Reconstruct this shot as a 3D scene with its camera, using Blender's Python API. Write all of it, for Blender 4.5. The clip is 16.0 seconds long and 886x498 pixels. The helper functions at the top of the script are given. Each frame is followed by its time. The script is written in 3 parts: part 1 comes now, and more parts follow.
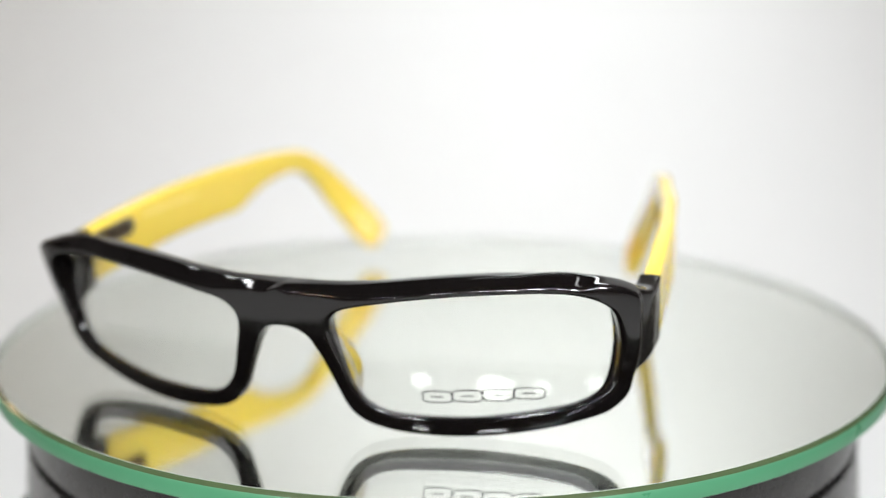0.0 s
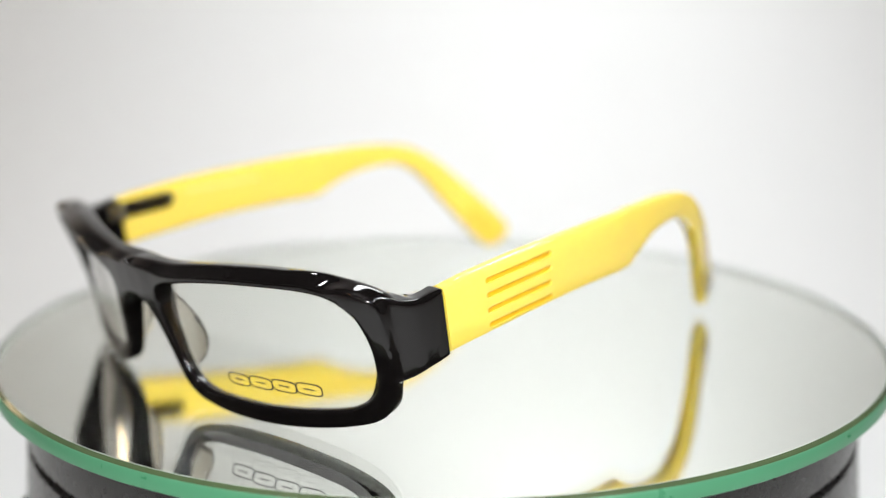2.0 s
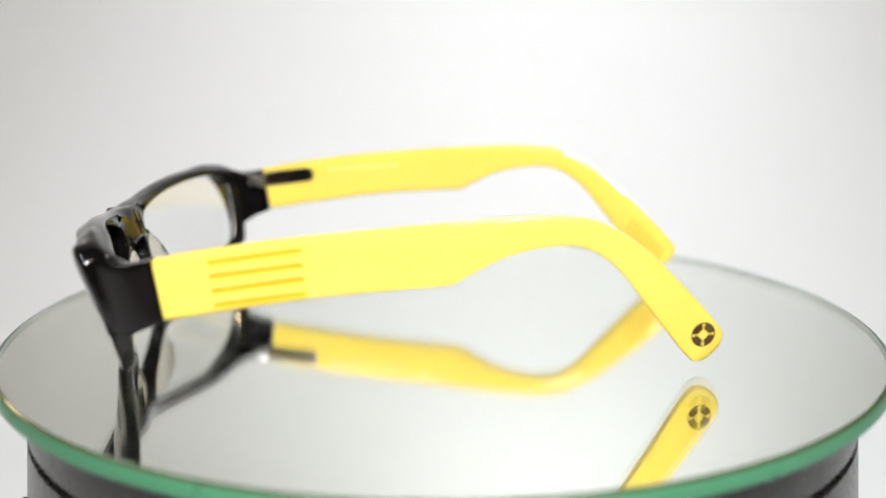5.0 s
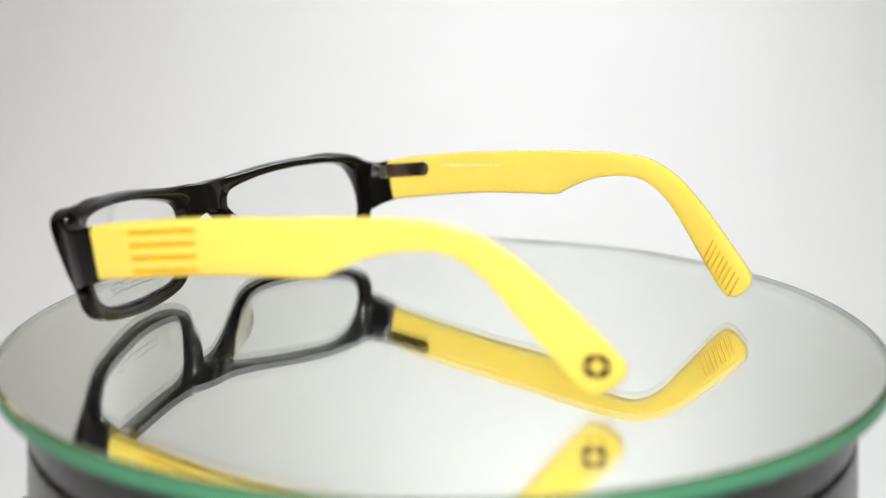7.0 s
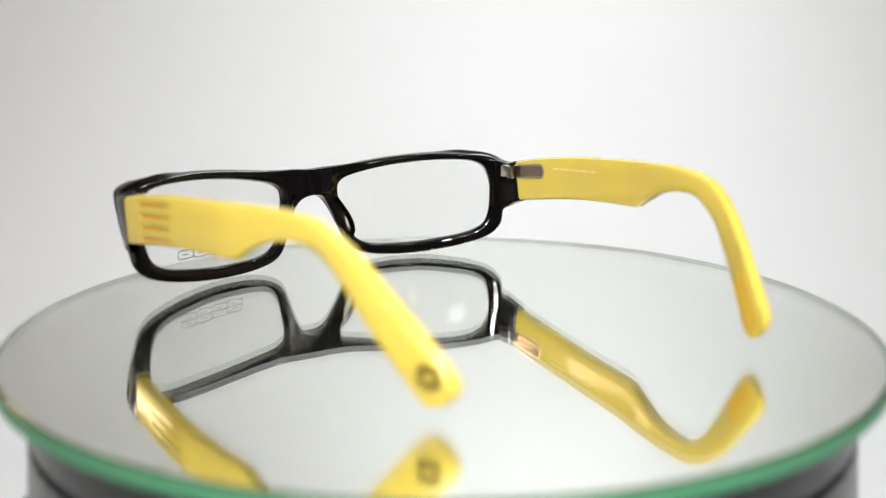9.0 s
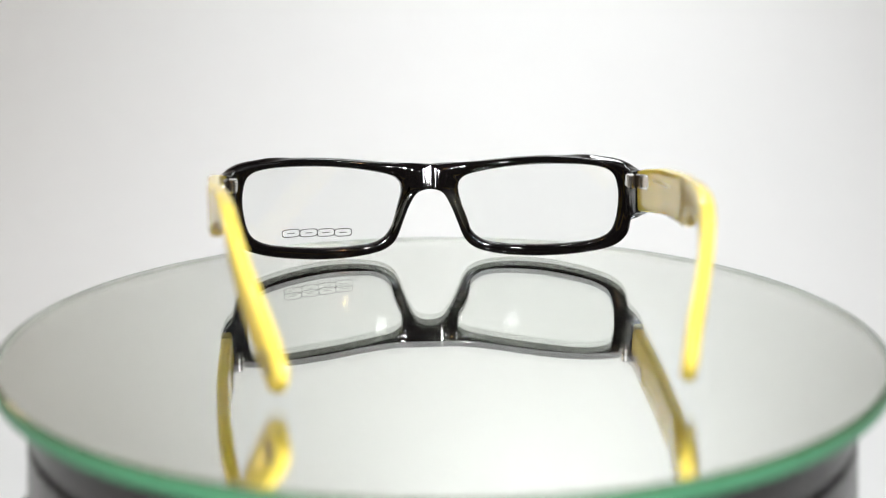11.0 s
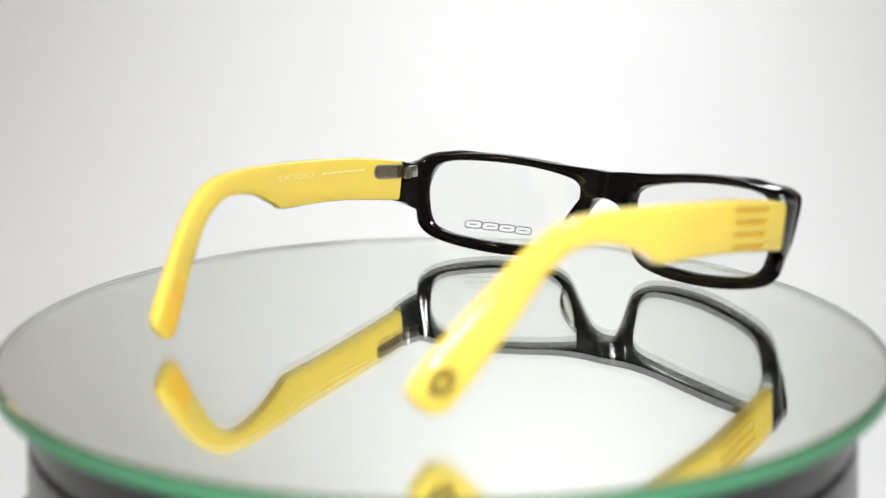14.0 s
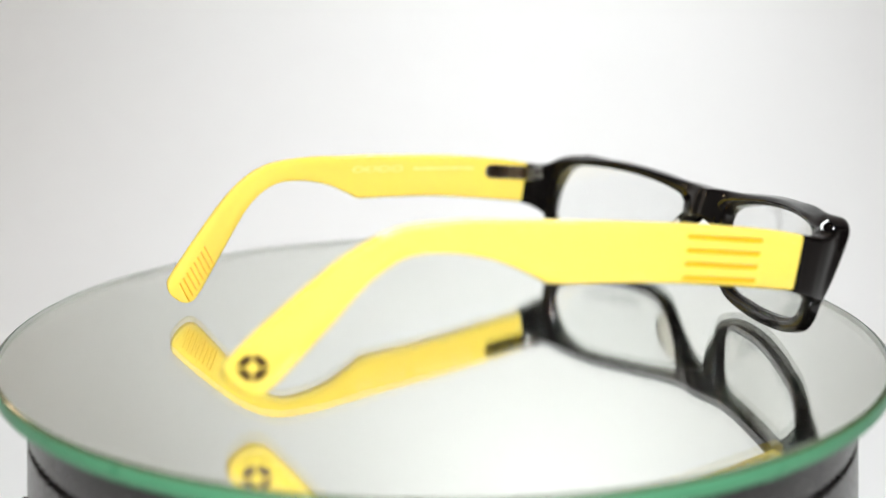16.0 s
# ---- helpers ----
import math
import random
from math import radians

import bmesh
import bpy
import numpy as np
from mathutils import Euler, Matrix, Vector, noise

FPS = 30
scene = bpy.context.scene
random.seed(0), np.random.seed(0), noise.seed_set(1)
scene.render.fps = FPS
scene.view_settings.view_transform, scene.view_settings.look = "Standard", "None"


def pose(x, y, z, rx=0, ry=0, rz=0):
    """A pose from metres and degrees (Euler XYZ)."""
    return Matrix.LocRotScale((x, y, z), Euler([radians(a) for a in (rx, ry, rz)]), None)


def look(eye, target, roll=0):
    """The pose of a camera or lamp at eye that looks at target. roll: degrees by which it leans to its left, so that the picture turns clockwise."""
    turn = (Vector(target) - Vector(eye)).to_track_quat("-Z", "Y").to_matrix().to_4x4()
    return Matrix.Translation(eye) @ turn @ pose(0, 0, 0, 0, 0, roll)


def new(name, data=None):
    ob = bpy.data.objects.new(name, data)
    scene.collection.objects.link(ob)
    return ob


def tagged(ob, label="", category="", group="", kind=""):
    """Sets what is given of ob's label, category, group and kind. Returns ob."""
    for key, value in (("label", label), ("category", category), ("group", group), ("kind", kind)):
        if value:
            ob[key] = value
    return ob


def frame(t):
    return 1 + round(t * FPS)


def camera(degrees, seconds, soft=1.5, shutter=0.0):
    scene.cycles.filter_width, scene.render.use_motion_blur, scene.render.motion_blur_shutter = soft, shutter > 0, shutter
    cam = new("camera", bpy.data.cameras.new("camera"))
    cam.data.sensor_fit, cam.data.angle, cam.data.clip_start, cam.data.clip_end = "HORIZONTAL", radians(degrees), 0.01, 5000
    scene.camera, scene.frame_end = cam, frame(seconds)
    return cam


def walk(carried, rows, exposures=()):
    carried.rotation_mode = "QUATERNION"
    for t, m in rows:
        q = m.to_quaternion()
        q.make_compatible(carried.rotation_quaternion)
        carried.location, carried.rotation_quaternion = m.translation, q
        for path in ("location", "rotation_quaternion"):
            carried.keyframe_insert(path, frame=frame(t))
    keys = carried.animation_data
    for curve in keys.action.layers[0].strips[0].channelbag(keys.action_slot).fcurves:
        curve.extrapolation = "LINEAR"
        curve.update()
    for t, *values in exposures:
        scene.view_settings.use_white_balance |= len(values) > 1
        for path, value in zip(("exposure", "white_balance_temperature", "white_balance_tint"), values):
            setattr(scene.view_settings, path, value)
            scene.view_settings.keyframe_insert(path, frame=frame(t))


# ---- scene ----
# ---- camera ----
MM = 0.001
FOV = 43.05
cam = camera(FOV, 16.0, soft=1.15)
EYE = (0.0, -0.29545, 0.08397)
EYE_POSE = pose(*EYE, 90 - 12.2075, 0.07, -0.04)
walk(cam, [(0.0, EYE_POSE), (16.0, EYE_POSE)], exposures=[(0.0, 0.0), (4.2, 0.0), (6.3, -0.08), (9.2, -0.08), (11.3, -0.02), (16.0, 0.0)])
# the lens's autofocus hunts between the near and the far parts of the turning glasses: seconds, metres along the axis
FOCUS = ((0.0, 0.204), (0.4, 0.215), (1.0, 0.216), (2.0, 0.216), (3.0, 0.224), (4.0, 0.233), (4.3, 0.235), (6.2, 0.383), (6.5, 0.385), (7.0, 0.335), (7.4, 0.252), (8.0, 0.252), (8.4, 0.360),
         (9.2, 0.372), (11.5, 0.378), (12.0, 0.352), (12.5, 0.345), (13.0, 0.376), (14.0, 0.372), (14.4, 0.283), (14.6, 0.283), (15.0, 0.384), (15.4, 0.252), (15.6, 0.252), (16.0, 0.300))
focus_point = tagged(new("focus_point"), kind="structure")
walk(focus_point, [(t, EYE_POSE @ pose(0, 0, -d)) for t, d in FOCUS])
cam.data.dof.use_dof = True
cam.data.dof.focus_object = focus_point
cam.data.dof.aperture_fstop = 6.3

# ---- world and lights ----
world = bpy.data.worlds.new("world")
scene.world = world
world.use_nodes = True
world.node_tree.nodes["Background"].inputs[0].default_value = (0.9, 0.95, 1.0, 1)
world.node_tree.nodes["Background"].inputs[1].default_value = 0.05


def area(name, eye, target, sx, sy, watts, colour=(1, 1, 1), spread=180):
    data = bpy.data.lights.new(name, "AREA")
    data.shape, data.size, data.size_y = "RECTANGLE", sx, sy
    data.energy, data.color, data.spread = watts, colour, radians(spread)
    ob = new(name, data)
    ob.matrix_world = look(eye, target)
    return ob


def disc_lamp(name, eye, target, size, watts, colour=(1, 1, 1), spread=180):
    data = bpy.data.lights.new(name, "AREA")
    data.shape, data.size, data.energy, data.color, data.spread = "DISK", size, watts, colour, radians(spread)
    ob = new(name, data)
    ob.matrix_world = look(eye, target)
    return ob


# unseen panels added to light sweep, backdrop and turntable; LED spots, warm room bulbs
area("fill_panel_back", (0.10, 0.34, 0.44), (0.085, 0.45, -0.05), 0.18, 0.10, 1.08, (0.96, 1.0, 1.0))
area("fill_panel_wall", (0.02, 0.10, 0.60), (0.00, 0.58, 0.24), 0.26, 0.10, 0.06, (0.98, 1.0, 1.0), 75)
area("fill_panel_top", (0.05, 0.02, 0.62), (0.05, 0.05, 0), 0.20, 0.03, 0.16, (0.98, 1.0, 1.0))
for lx, size, watts in ((-0.135, 0.030, 0.7), (0.018, 0.062, 3.8), (0.108, 0.026, 0.5), (0.215, 0.030, 0.7)):
    disc_lamp("glint_spot", (lx, -0.50, 0.333), (0, 0, 0.01), size, 0.25 * watts, (0.98, 1.0, 1.0), 90)
for ly in (0.42, 0.455, 0.49):
    area("warm_tube", (-0.74, ly, 0.28), (-0.1, 0.0, 0.0), 0.014, 0.09, 0.09, (1.0, 0.74, 0.45))
# four more compact lamps, unseen, added for glints on the black acetate
for lx, ly, lz in ((-0.30, 0.12, 0.56), (0.34, 0.12, 0.56), (-0.26, -0.28, 0.52), (0.28, -0.28, 0.52)):
    disc_lamp("glint_spot", (lx, ly, lz), (0, 0, 0.01), 0.026, 0.22, (0.98, 1.0, 1.0))
for lx, ly, lz in ((-0.9, -1.1, 0.9), (0.8, -1.2, 1.0)):
    disc_lamp("warm_bulb", (lx, ly, lz), (0, 0, 0), 0.04, 1.2, (1.0, 0.52, 0.22))


# ---- materials ----
def material(name):
    m = bpy.data.materials.new(name)
    m.use_nodes = True
    return m, m.node_tree.nodes, m.node_tree.links


def plain(name, colour, rough=0.5, metal=0.0, vary=0.06, scale=60.0, bump=0.0, bump_scale=400.0, coat=0.0, spec=0.5, sss=0.0, wear=0.25):
    """Principled surface with colour and gloss varied at two scales, and fine relief."""
    m, n, l = material(name)
    b = n["Principled BSDF"]
    b.inputs["Roughness"].default_value, b.inputs["Metallic"].default_value = rough, metal
    b.inputs["Coat Weight"].default_value, b.inputs["Specular IOR Level"].default_value = coat, spec
    b.inputs["Coat Roughness"].default_value = 0.04
    if sss:
        b.inputs["Subsurface Weight"].default_value = sss
        b.inputs["Subsurface Radius"].default_value = (0.004, 0.003, 0.0006)
        b.inputs["Subsurface Scale"].default_value = 1.0
    co = n.new("ShaderNodeTexCoord")
    big, fine = n.new("ShaderNodeTexNoise"), n.new("ShaderNodeTexNoise")
    big.inputs["Scale"].default_value, fine.inputs["Scale"].default_value = scale, scale * 9
    big.inputs["Detail"].default_value = fine.inputs["Detail"].default_value = 4
    for t in (big, fine):
        l.new(co.outputs["Object"], t.inputs["Vector"])
    mix = n.new("ShaderNodeMix")
    mix.data_type = "FLOAT"
    mix.inputs[0].default_value = 0.4
    l.new(big.outputs[0], mix.inputs[2])
    l.new(fine.outputs[0], mix.inputs[3])
    ramp = n.new("ShaderNodeValToRGB")
    ramp.color_ramp.elements[0].position, ramp.color_ramp.elements[1].position = 0.3, 0.7
    ramp.color_ramp.elements[0].color = (*[c * (1 - vary) for c in colour], 1)
    ramp.color_ramp.elements[1].color = (*[min(1, c * (1 + vary)) for c in colour], 1)
    l.new(mix.outputs[0], ramp.inputs[0])
    l.new(ramp.outputs[0], b.inputs["Base Color"])
    rr = n.new("ShaderNodeMapRange")
    rr.inputs[3].default_value, rr.inputs[4].default_value = rough * (1 - wear), min(1, rough * (1 + wear))
    l.new(fine.outputs[0], rr.inputs[0])
    l.new(rr.outputs[0], b.inputs["Roughness"])
    if bump:
        tex, bp = n.new("ShaderNodeTexNoise"), n.new("ShaderNodeBump")
        tex.inputs["Scale"].default_value = bump_scale
        bp.inputs["Strength"].default_value, bp.inputs["Distance"].default_value = bump, 0.0004
        l.new(co.outputs["Object"], tex.inputs["Vector"])
        l.new(tex.outputs[0], bp.inputs["Height"])
        l.new(bp.outputs[0], b.inputs["Normal"])
    return m


def bsdf(name, kind, colour, rough=0.0, ior=None):
    m, n, l = material(name)
    n.remove(n["Principled BSDF"])
    s = n.new("ShaderNodeBsdf" + kind)
    s.inputs["Color"].default_value = (*colour, 1)
    s.inputs["Roughness"].default_value = rough
    if ior:
        s.inputs["IOR"].default_value = ior
    l.new(s.outputs[0], n["Material Output"].inputs[0])
    return m


def silvering():
    """Silver behind glass; a faint pale diffuse colour stands in for the glass's veiling glare."""
    m, n, l = material("silvering")
    n.remove(n["Principled BSDF"])
    silver, veil, mix = n.new("ShaderNodeBsdfAnisotropic"), n.new("ShaderNodeBsdfDiffuse"), n.new("ShaderNodeMixShader")
    silver.inputs["Color"].default_value, silver.inputs["Roughness"].default_value = (0.915, 0.935, 0.885, 1), 0.0
    veil.inputs["Color"].default_value = (0.80, 0.86, 0.82, 1)
    co, veil_noise, fac = n.new("ShaderNodeTexCoord"), n.new("ShaderNodeTexNoise"), n.new("ShaderNodeMapRange")
    veil_noise.inputs["Scale"].default_value = 18
    fac.inputs[3].default_value, fac.inputs[4].default_value = 0.016, 0.028
    l.new(co.outputs["Object"], veil_noise.inputs["Vector"])
    l.new(veil_noise.outputs[0], fac.inputs[0])
    l.new(fac.outputs[0], mix.inputs[0])
    l.new(silver.outputs[0], mix.inputs[1])
    l.new(veil.outputs[0], mix.inputs[2])
    l.new(mix.outputs[0], n["Material Output"].inputs[0])
    return m


BLACK = plain("black_acetate", (0.004, 0.0034, 0.0034), 0.035, vary=0.3, scale=120, spec=0.45)
YELLOW = plain("yellow_acetate", (0.868, 0.658, 0.116), 0.11, vary=0.02, scale=40, sss=0.25, wear=0.04)
AMBER = plain("amber_inlay", (0.75, 0.42, 0.010), 0.35, vary=0.05, scale=200)
LENS = bsdf("demo_lens", "Glass", (0.985, 0.99, 0.985), 0.0, 1.5)
PAD = bsdf("clear_acetate", "Glass", (0.97, 0.95, 0.90), 0.06, 1.47)
METAL = plain("hinge_steel", (0.74, 0.72, 0.69), 0.2, 1.0, 0.1, 500)
DARK_METAL = plain("hinge_face", (0.54, 0.43, 0.33), 0.10, 1.0, 0.15, 500)
INK = plain("black_print", (0.012, 0.012, 0.014), 0.4, vary=0.1)
EMBLEM = plain("brown_print", (0.075, 0.042, 0.01), 0.35, vary=0.25, scale=700)
PALE = plain("pale_print", (0.92, 0.76, 0.28), 0.4, vary=0.05)
GLASS = bsdf("float_glass", "Glass", (1, 1, 1), 0.0, 1.52)
MIRROR = silvering()
GROUND_EDGE = plain("ground_edge_inside", (0.84, 0.88, 0.85), 0.5, vary=0.08)
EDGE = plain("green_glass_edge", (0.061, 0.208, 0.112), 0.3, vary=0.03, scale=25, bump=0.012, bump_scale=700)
# dark olive stands in for what the chamfer reflects and refracts
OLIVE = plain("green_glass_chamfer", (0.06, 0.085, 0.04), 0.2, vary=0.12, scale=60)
PLASTIC = plain("black_plastic", (0.012, 0.011, 0.011), 0.28, vary=0.12, scale=60, bump=0.04, bump_scale=1200)
GROOVE = plain("groove_rubber", (0.004, 0.004, 0.004), 0.7, vary=0.2, spec=0.1)
PAPER = plain("white_paper", (0.86, 0.865, 0.87), 0.75, vary=0.012, scale=6, bump=0.06, bump_scale=300, spec=0.2)
FABRIC = plain("white_fabric", (0.36, 0.36, 0.36), 0.9, vary=0.02, scale=10, bump=0.2, bump_scale=600, spec=0.1)
DARK_FABRIC = plain("black_fabric", (0.02, 0.02, 0.021), 0.9, vary=0.1, scale=10, bump=0.2, bump_scale=600, spec=0.1)
WALL = plain("grey_paint", (0.09, 0.09, 0.092), 0.8, vary=0.05, scale=3, bump=0.1, bump_scale=80)
WOOD = plain("dark_floor", (0.10, 0.07, 0.05), 0.5, vary=0.3, scale=5, bump=0.1, bump_scale=40)


# ---- mesh helpers ----
def mesh_object(name, bm, mats, smooth=True, angle=35):
    bmesh.ops.recalc_face_normals(bm, faces=bm.faces)
    me = bpy.data.meshes.new(name)
    bm.to_mesh(me)
    bm.free()
    for m in mats if isinstance(mats, (list, tuple)) else [mats]:
        me.materials.append(m)
    if smooth:
        me.shade_smooth()
        me.set_sharp_from_angle(angle=radians(angle))
    return new(name, me)


def part(name, bm, mats, parent, label="", smooth=True, angle=35):
    ob = mesh_object(name, bm, mats, smooth, angle)
    ob.parent = parent
    if label:
        ob["label"] = label
    return ob


def box(bm, lo, hi, bevel=0.0):
    m = Matrix.Translation([(a + b) / 2 for a, b in zip(lo, hi)]) @ Matrix.Diagonal([b - a for a, b in zip(lo, hi)] + [1])
    r = bmesh.ops.create_cube(bm, size=1, matrix=m)
    if bevel:
        edges = list({e for v in r["verts"] for e in v.link_edges})
        bmesh.ops.bevel(bm, geom=edges, offset=bevel, segments=2, affect="EDGES", profile=0.6)
    return bm


def loft(bm, sections, closed_ends=True):
    """Skin a list of equal-length closed sections."""
    rows = [[bm.verts.new(p) for p in s] for s in sections]
    k = len(rows[0])
    for a, b in zip(rows, rows[1:]):
        for i in range(k):
            bm.faces.new((a[i], a[(i + 1) % k], b[(i + 1) % k], b[i]))
    if closed_ends:
        bm.faces.new(rows[0][::-1])
        bm.faces.new(rows[-1])
    return rows


def lathe(bm, profile, steps=160, mat_of=None):
    """Turn a profile of (radius, z) round the z axis; open profile, poles where radius is 0."""
    rings = []
    for r, z in profile:
        if r == 0:
            rings.append([bm.verts.new((0, 0, z))])
        else:
            rings.append([bm.verts.new((r * math.cos(2 * math.pi * i / steps), r * math.sin(2 * math.pi * i / steps), z)) for i in range(steps)])
    for j, (a, b) in enumerate(zip(rings, rings[1:])):
        for i in range(steps):
            k = (i + 1) % steps
            if len(a) == 1:
                f = bm.faces.new((a[0], b[i], b[k]))
            elif len(b) == 1:
                f = bm.faces.new((a[i], a[k], b[0]))
            else:
                f = bm.faces.new((a[i], a[k], b[k], b[i]))
            if mat_of:
                f.material_index = mat_of(j)
    return bm


def spline(points, n, closed=False):
    """Catmull-Rom through points, n steps a span."""
    pts = [np.array(p, float) for p in points]
    k = len(pts)
    out = []
    for i in range(k if closed else k - 1):
        p0 = pts[i - 1] if closed or i > 0 else 2 * pts[0] - pts[1]
        p1, p2 = pts[i], pts[(i + 1) % k]
        p3 = pts[(i + 2) % k] if closed or i + 2 < k else 2 * pts[-1] - pts[-2]
        for s in range(n):
            t = s / n
            out.append(0.5 * (2 * p1 + (p2 - p0) * t + (2 * p0 - 5 * p1 + 4 * p2 - p3) * t * t + (3 * p1 - p0 - 3 * p2 + p3) * t ** 3))
    if not closed:
        out.append(pts[-1])
    return out


# ---- setting: room, table, light tent ----
def slab(name, lo, hi, mat, label, category=""):
    ob = mesh_object(name, box(bmesh.new(), lo, hi), mat, smooth=False)
    return tagged(ob, label, category, kind="structure")


TABLE_Z = -0.085
slab("floor", (-2.2, -2.6, -0.95), (2.2, 1.8, -0.85), WOOD, "dark brown floor of the studio room")
slab("ceiling", (-2.2, -2.6, 1.75), (2.2, 1.8, 1.85), WALL, "grey painted ceiling of the studio room")
slab("wall_north", (-2.2, 1.8, -0.95), (2.2, 1.9, 1.85), WALL, "grey painted wall behind the light tent")
slab("wall_south", (-2.2, -2.7, -0.95), (2.2, -2.6, 1.85), WALL, "grey painted wall opposite the light tent")
slab("wall_west", (-2.3, -2.7, -0.95), (-2.2, 1.9, 1.85), WALL, "grey painted side wall of the room")
slab("wall_east", (2.2, -2.7, -0.95), (2.3, 1.9, 1.85), WALL, "grey painted side wall of the room")


def build_backdrop():
    """Seamless paper sweep: flat under the turntable, curving up behind it."""
    prof = [(-0.55, TABLE_Z)] + [(0.28 + 0.30 * math.sin(a), TABLE_Z + 0.30 - 0.30 * math.cos(a)) for a in np.linspace(0, math.pi / 2, 25)] + [(0.58, 0.80)]
    bm = bmesh.new()
    th = 0.002
    front = [[bm.verts.new((x, y, z)) for x in (-0.75, 0.75)] for y, z in prof]
    nrm = []
    for i in range(len(prof)):
        a, b = prof[max(i - 1, 0)], prof[min(i + 1, len(prof) - 1)]
        d = Vector((b[0] - a[0], b[1] - a[1])).normalized()
        nrm.append((d.y, -d.x))
    back = [[bm.verts.new((x, y + th * n[0], z + th * n[1])) for x in (-0.75, 0.75)] for (y, z), n in zip(prof, nrm)]
    for r in (front, back):
        for a, b in zip(r, r[1:]):
            bm.faces.new((a[0], a[1], b[1], b[0]))
    for s in (0, 1):
        for i in range(len(prof) - 1):
            bm.faces.new((front[i][s], front[i + 1][s], back[i + 1][s], back[i][s]))
    bm.faces.new((front[0][0], front[0][1], back[0][1], back[0][0]))
    bm.faces.new((front[-1][0], front[-1][1], back[-1][1], back[-1][0]))
    ob = mesh_object("backdrop", bm, PAPER, angle=60)
    tagged(ob, "plain seamless white paper backdrop, brightly and evenly lit", "backdrop", kind="structure")


build_backdrop()


def build_table():
    root = tagged(new("table"), "dark studio table under the white paper sweep", "table")
    part("tabletop", box(bmesh.new(), (-0.82, -0.62, TABLE_Z - 0.04), (0.82, 0.77, TABLE_Z - 0.003), 0.003), WALL, root)
    for x in (-0.76, 0.76):
        for y in (-0.56, 0.71):
            part("leg", box(bmesh.new(), (x - 0.03, y - 0.03, -0.85), (x + 0.03, y + 0.03, TABLE_Z - 0.04), 0.003), WALL, root)


build_table()
slab("tent_wall_left", (-0.80, -0.20, TABLE_Z), (-0.752, 0.6, 0.8), FABRIC, "white fabric side of the light tent")
slab("tent_wall_right", (0.752, -0.20, TABLE_Z), (0.80, 0.6, 0.8), FABRIC, "white fabric side of the light tent")
# unseen sheet, added black so the frame's top mirrors something dark
slab("dark_sheet_above", (-0.8, -0.10, 0.802), (0.8, 0.62, 0.83), DARK_FABRIC, "unseen black fabric sheet that darkens reflections from above")


# ---- turntable ----
R_OUT, R_IN, THICK = 0.1150, 0.1137, 0.0041


def build_disc():
    root = tagged(new("mirror_disc"), "round mirrored glass plate with a polished green edge", "turntable plate")
    bm = bmesh.new()
    # glass body: top, ground side, silvered underside
    lathe(bm, [(0, 0), (R_IN - 0.0002, 0), (R_IN - 0.0002, -THICK), (0, -THICK)], 200, lambda j: (0, 1, 2)[j])
    part("plate", bm, [GLASS, GROUND_EDGE, MIRROR], root, "clear glass with silvered underside", angle=30)
    bm = bmesh.new()
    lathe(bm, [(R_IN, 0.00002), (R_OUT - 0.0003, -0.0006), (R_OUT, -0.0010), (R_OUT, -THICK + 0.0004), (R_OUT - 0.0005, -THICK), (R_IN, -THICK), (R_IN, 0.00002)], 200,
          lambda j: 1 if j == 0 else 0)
    part("edge", bm, [EDGE, OLIVE], root, "sea-green glass edge, chamfer coloured dark for its refraction", angle=50)
    return root


def build_base():
    root = tagged(new("turntable_base"), "black plastic drum of the display turntable, with a groove round it", "turntable")
    rb, g = 0.1081, GROOVE_Z
    bm = bmesh.new()
    lathe(bm, [(0, -THICK - 0.0003), (rb - 0.0008, -THICK - 0.0003), (rb, -THICK - 0.0010), (rb, g + 0.0013), (rb - 0.0019, g + 0.0011)], 160)
    part("rim", bm, PLASTIC, root)
    bm = bmesh.new()
    lathe(bm, [(rb - 0.0018, g + 0.0018), (rb - 0.0018, g - 0.0018)], 160)
    part("groove", bm, GROOVE, root, "dark groove between the turning rim and the drum")
    bm = bmesh.new()
    lathe(bm, [(rb - 0.0019, g - 0.0011), (rb, g - 0.0013), (rb + 0.0045, TABLE_Z + 0.004), (rb + 0.0025, TABLE_Z + 0.0005), (0, TABLE_Z + 0.0005)], 160)
    part("drum", bm, PLASTIC, root)
    bm = bmesh.new()
    a = math.radians(201.5)
    box(bm, (-0.0008, -0.0004, -0.006), (0.0006, 0.0004, 0.006))
    bm.transform(Matrix.Translation(((rb + 0.0015) * math.cos(a), (rb + 0.0015) * math.sin(a), g - 0.021)) @ Matrix.Rotation(a, 4, "Z"))
    part("index_mark", bm, GROOVE, root, "short black line on the drum")
    return root


GROOVE_Z = -0.0182
disc = build_disc()
build_base()


# ---- eyeglasses (built in millimetres, front towards -y) ----
TO_PLATE = Matrix.Translation((-0.00185, -0.02177, 0)) @ Matrix.Scale(MM, 4)


def surface_y(x, z):
    """Depth of the curved, tilted front."""
    return -62.99 + 0.004177 * x * x - 0.1368 * (z - 17.25)


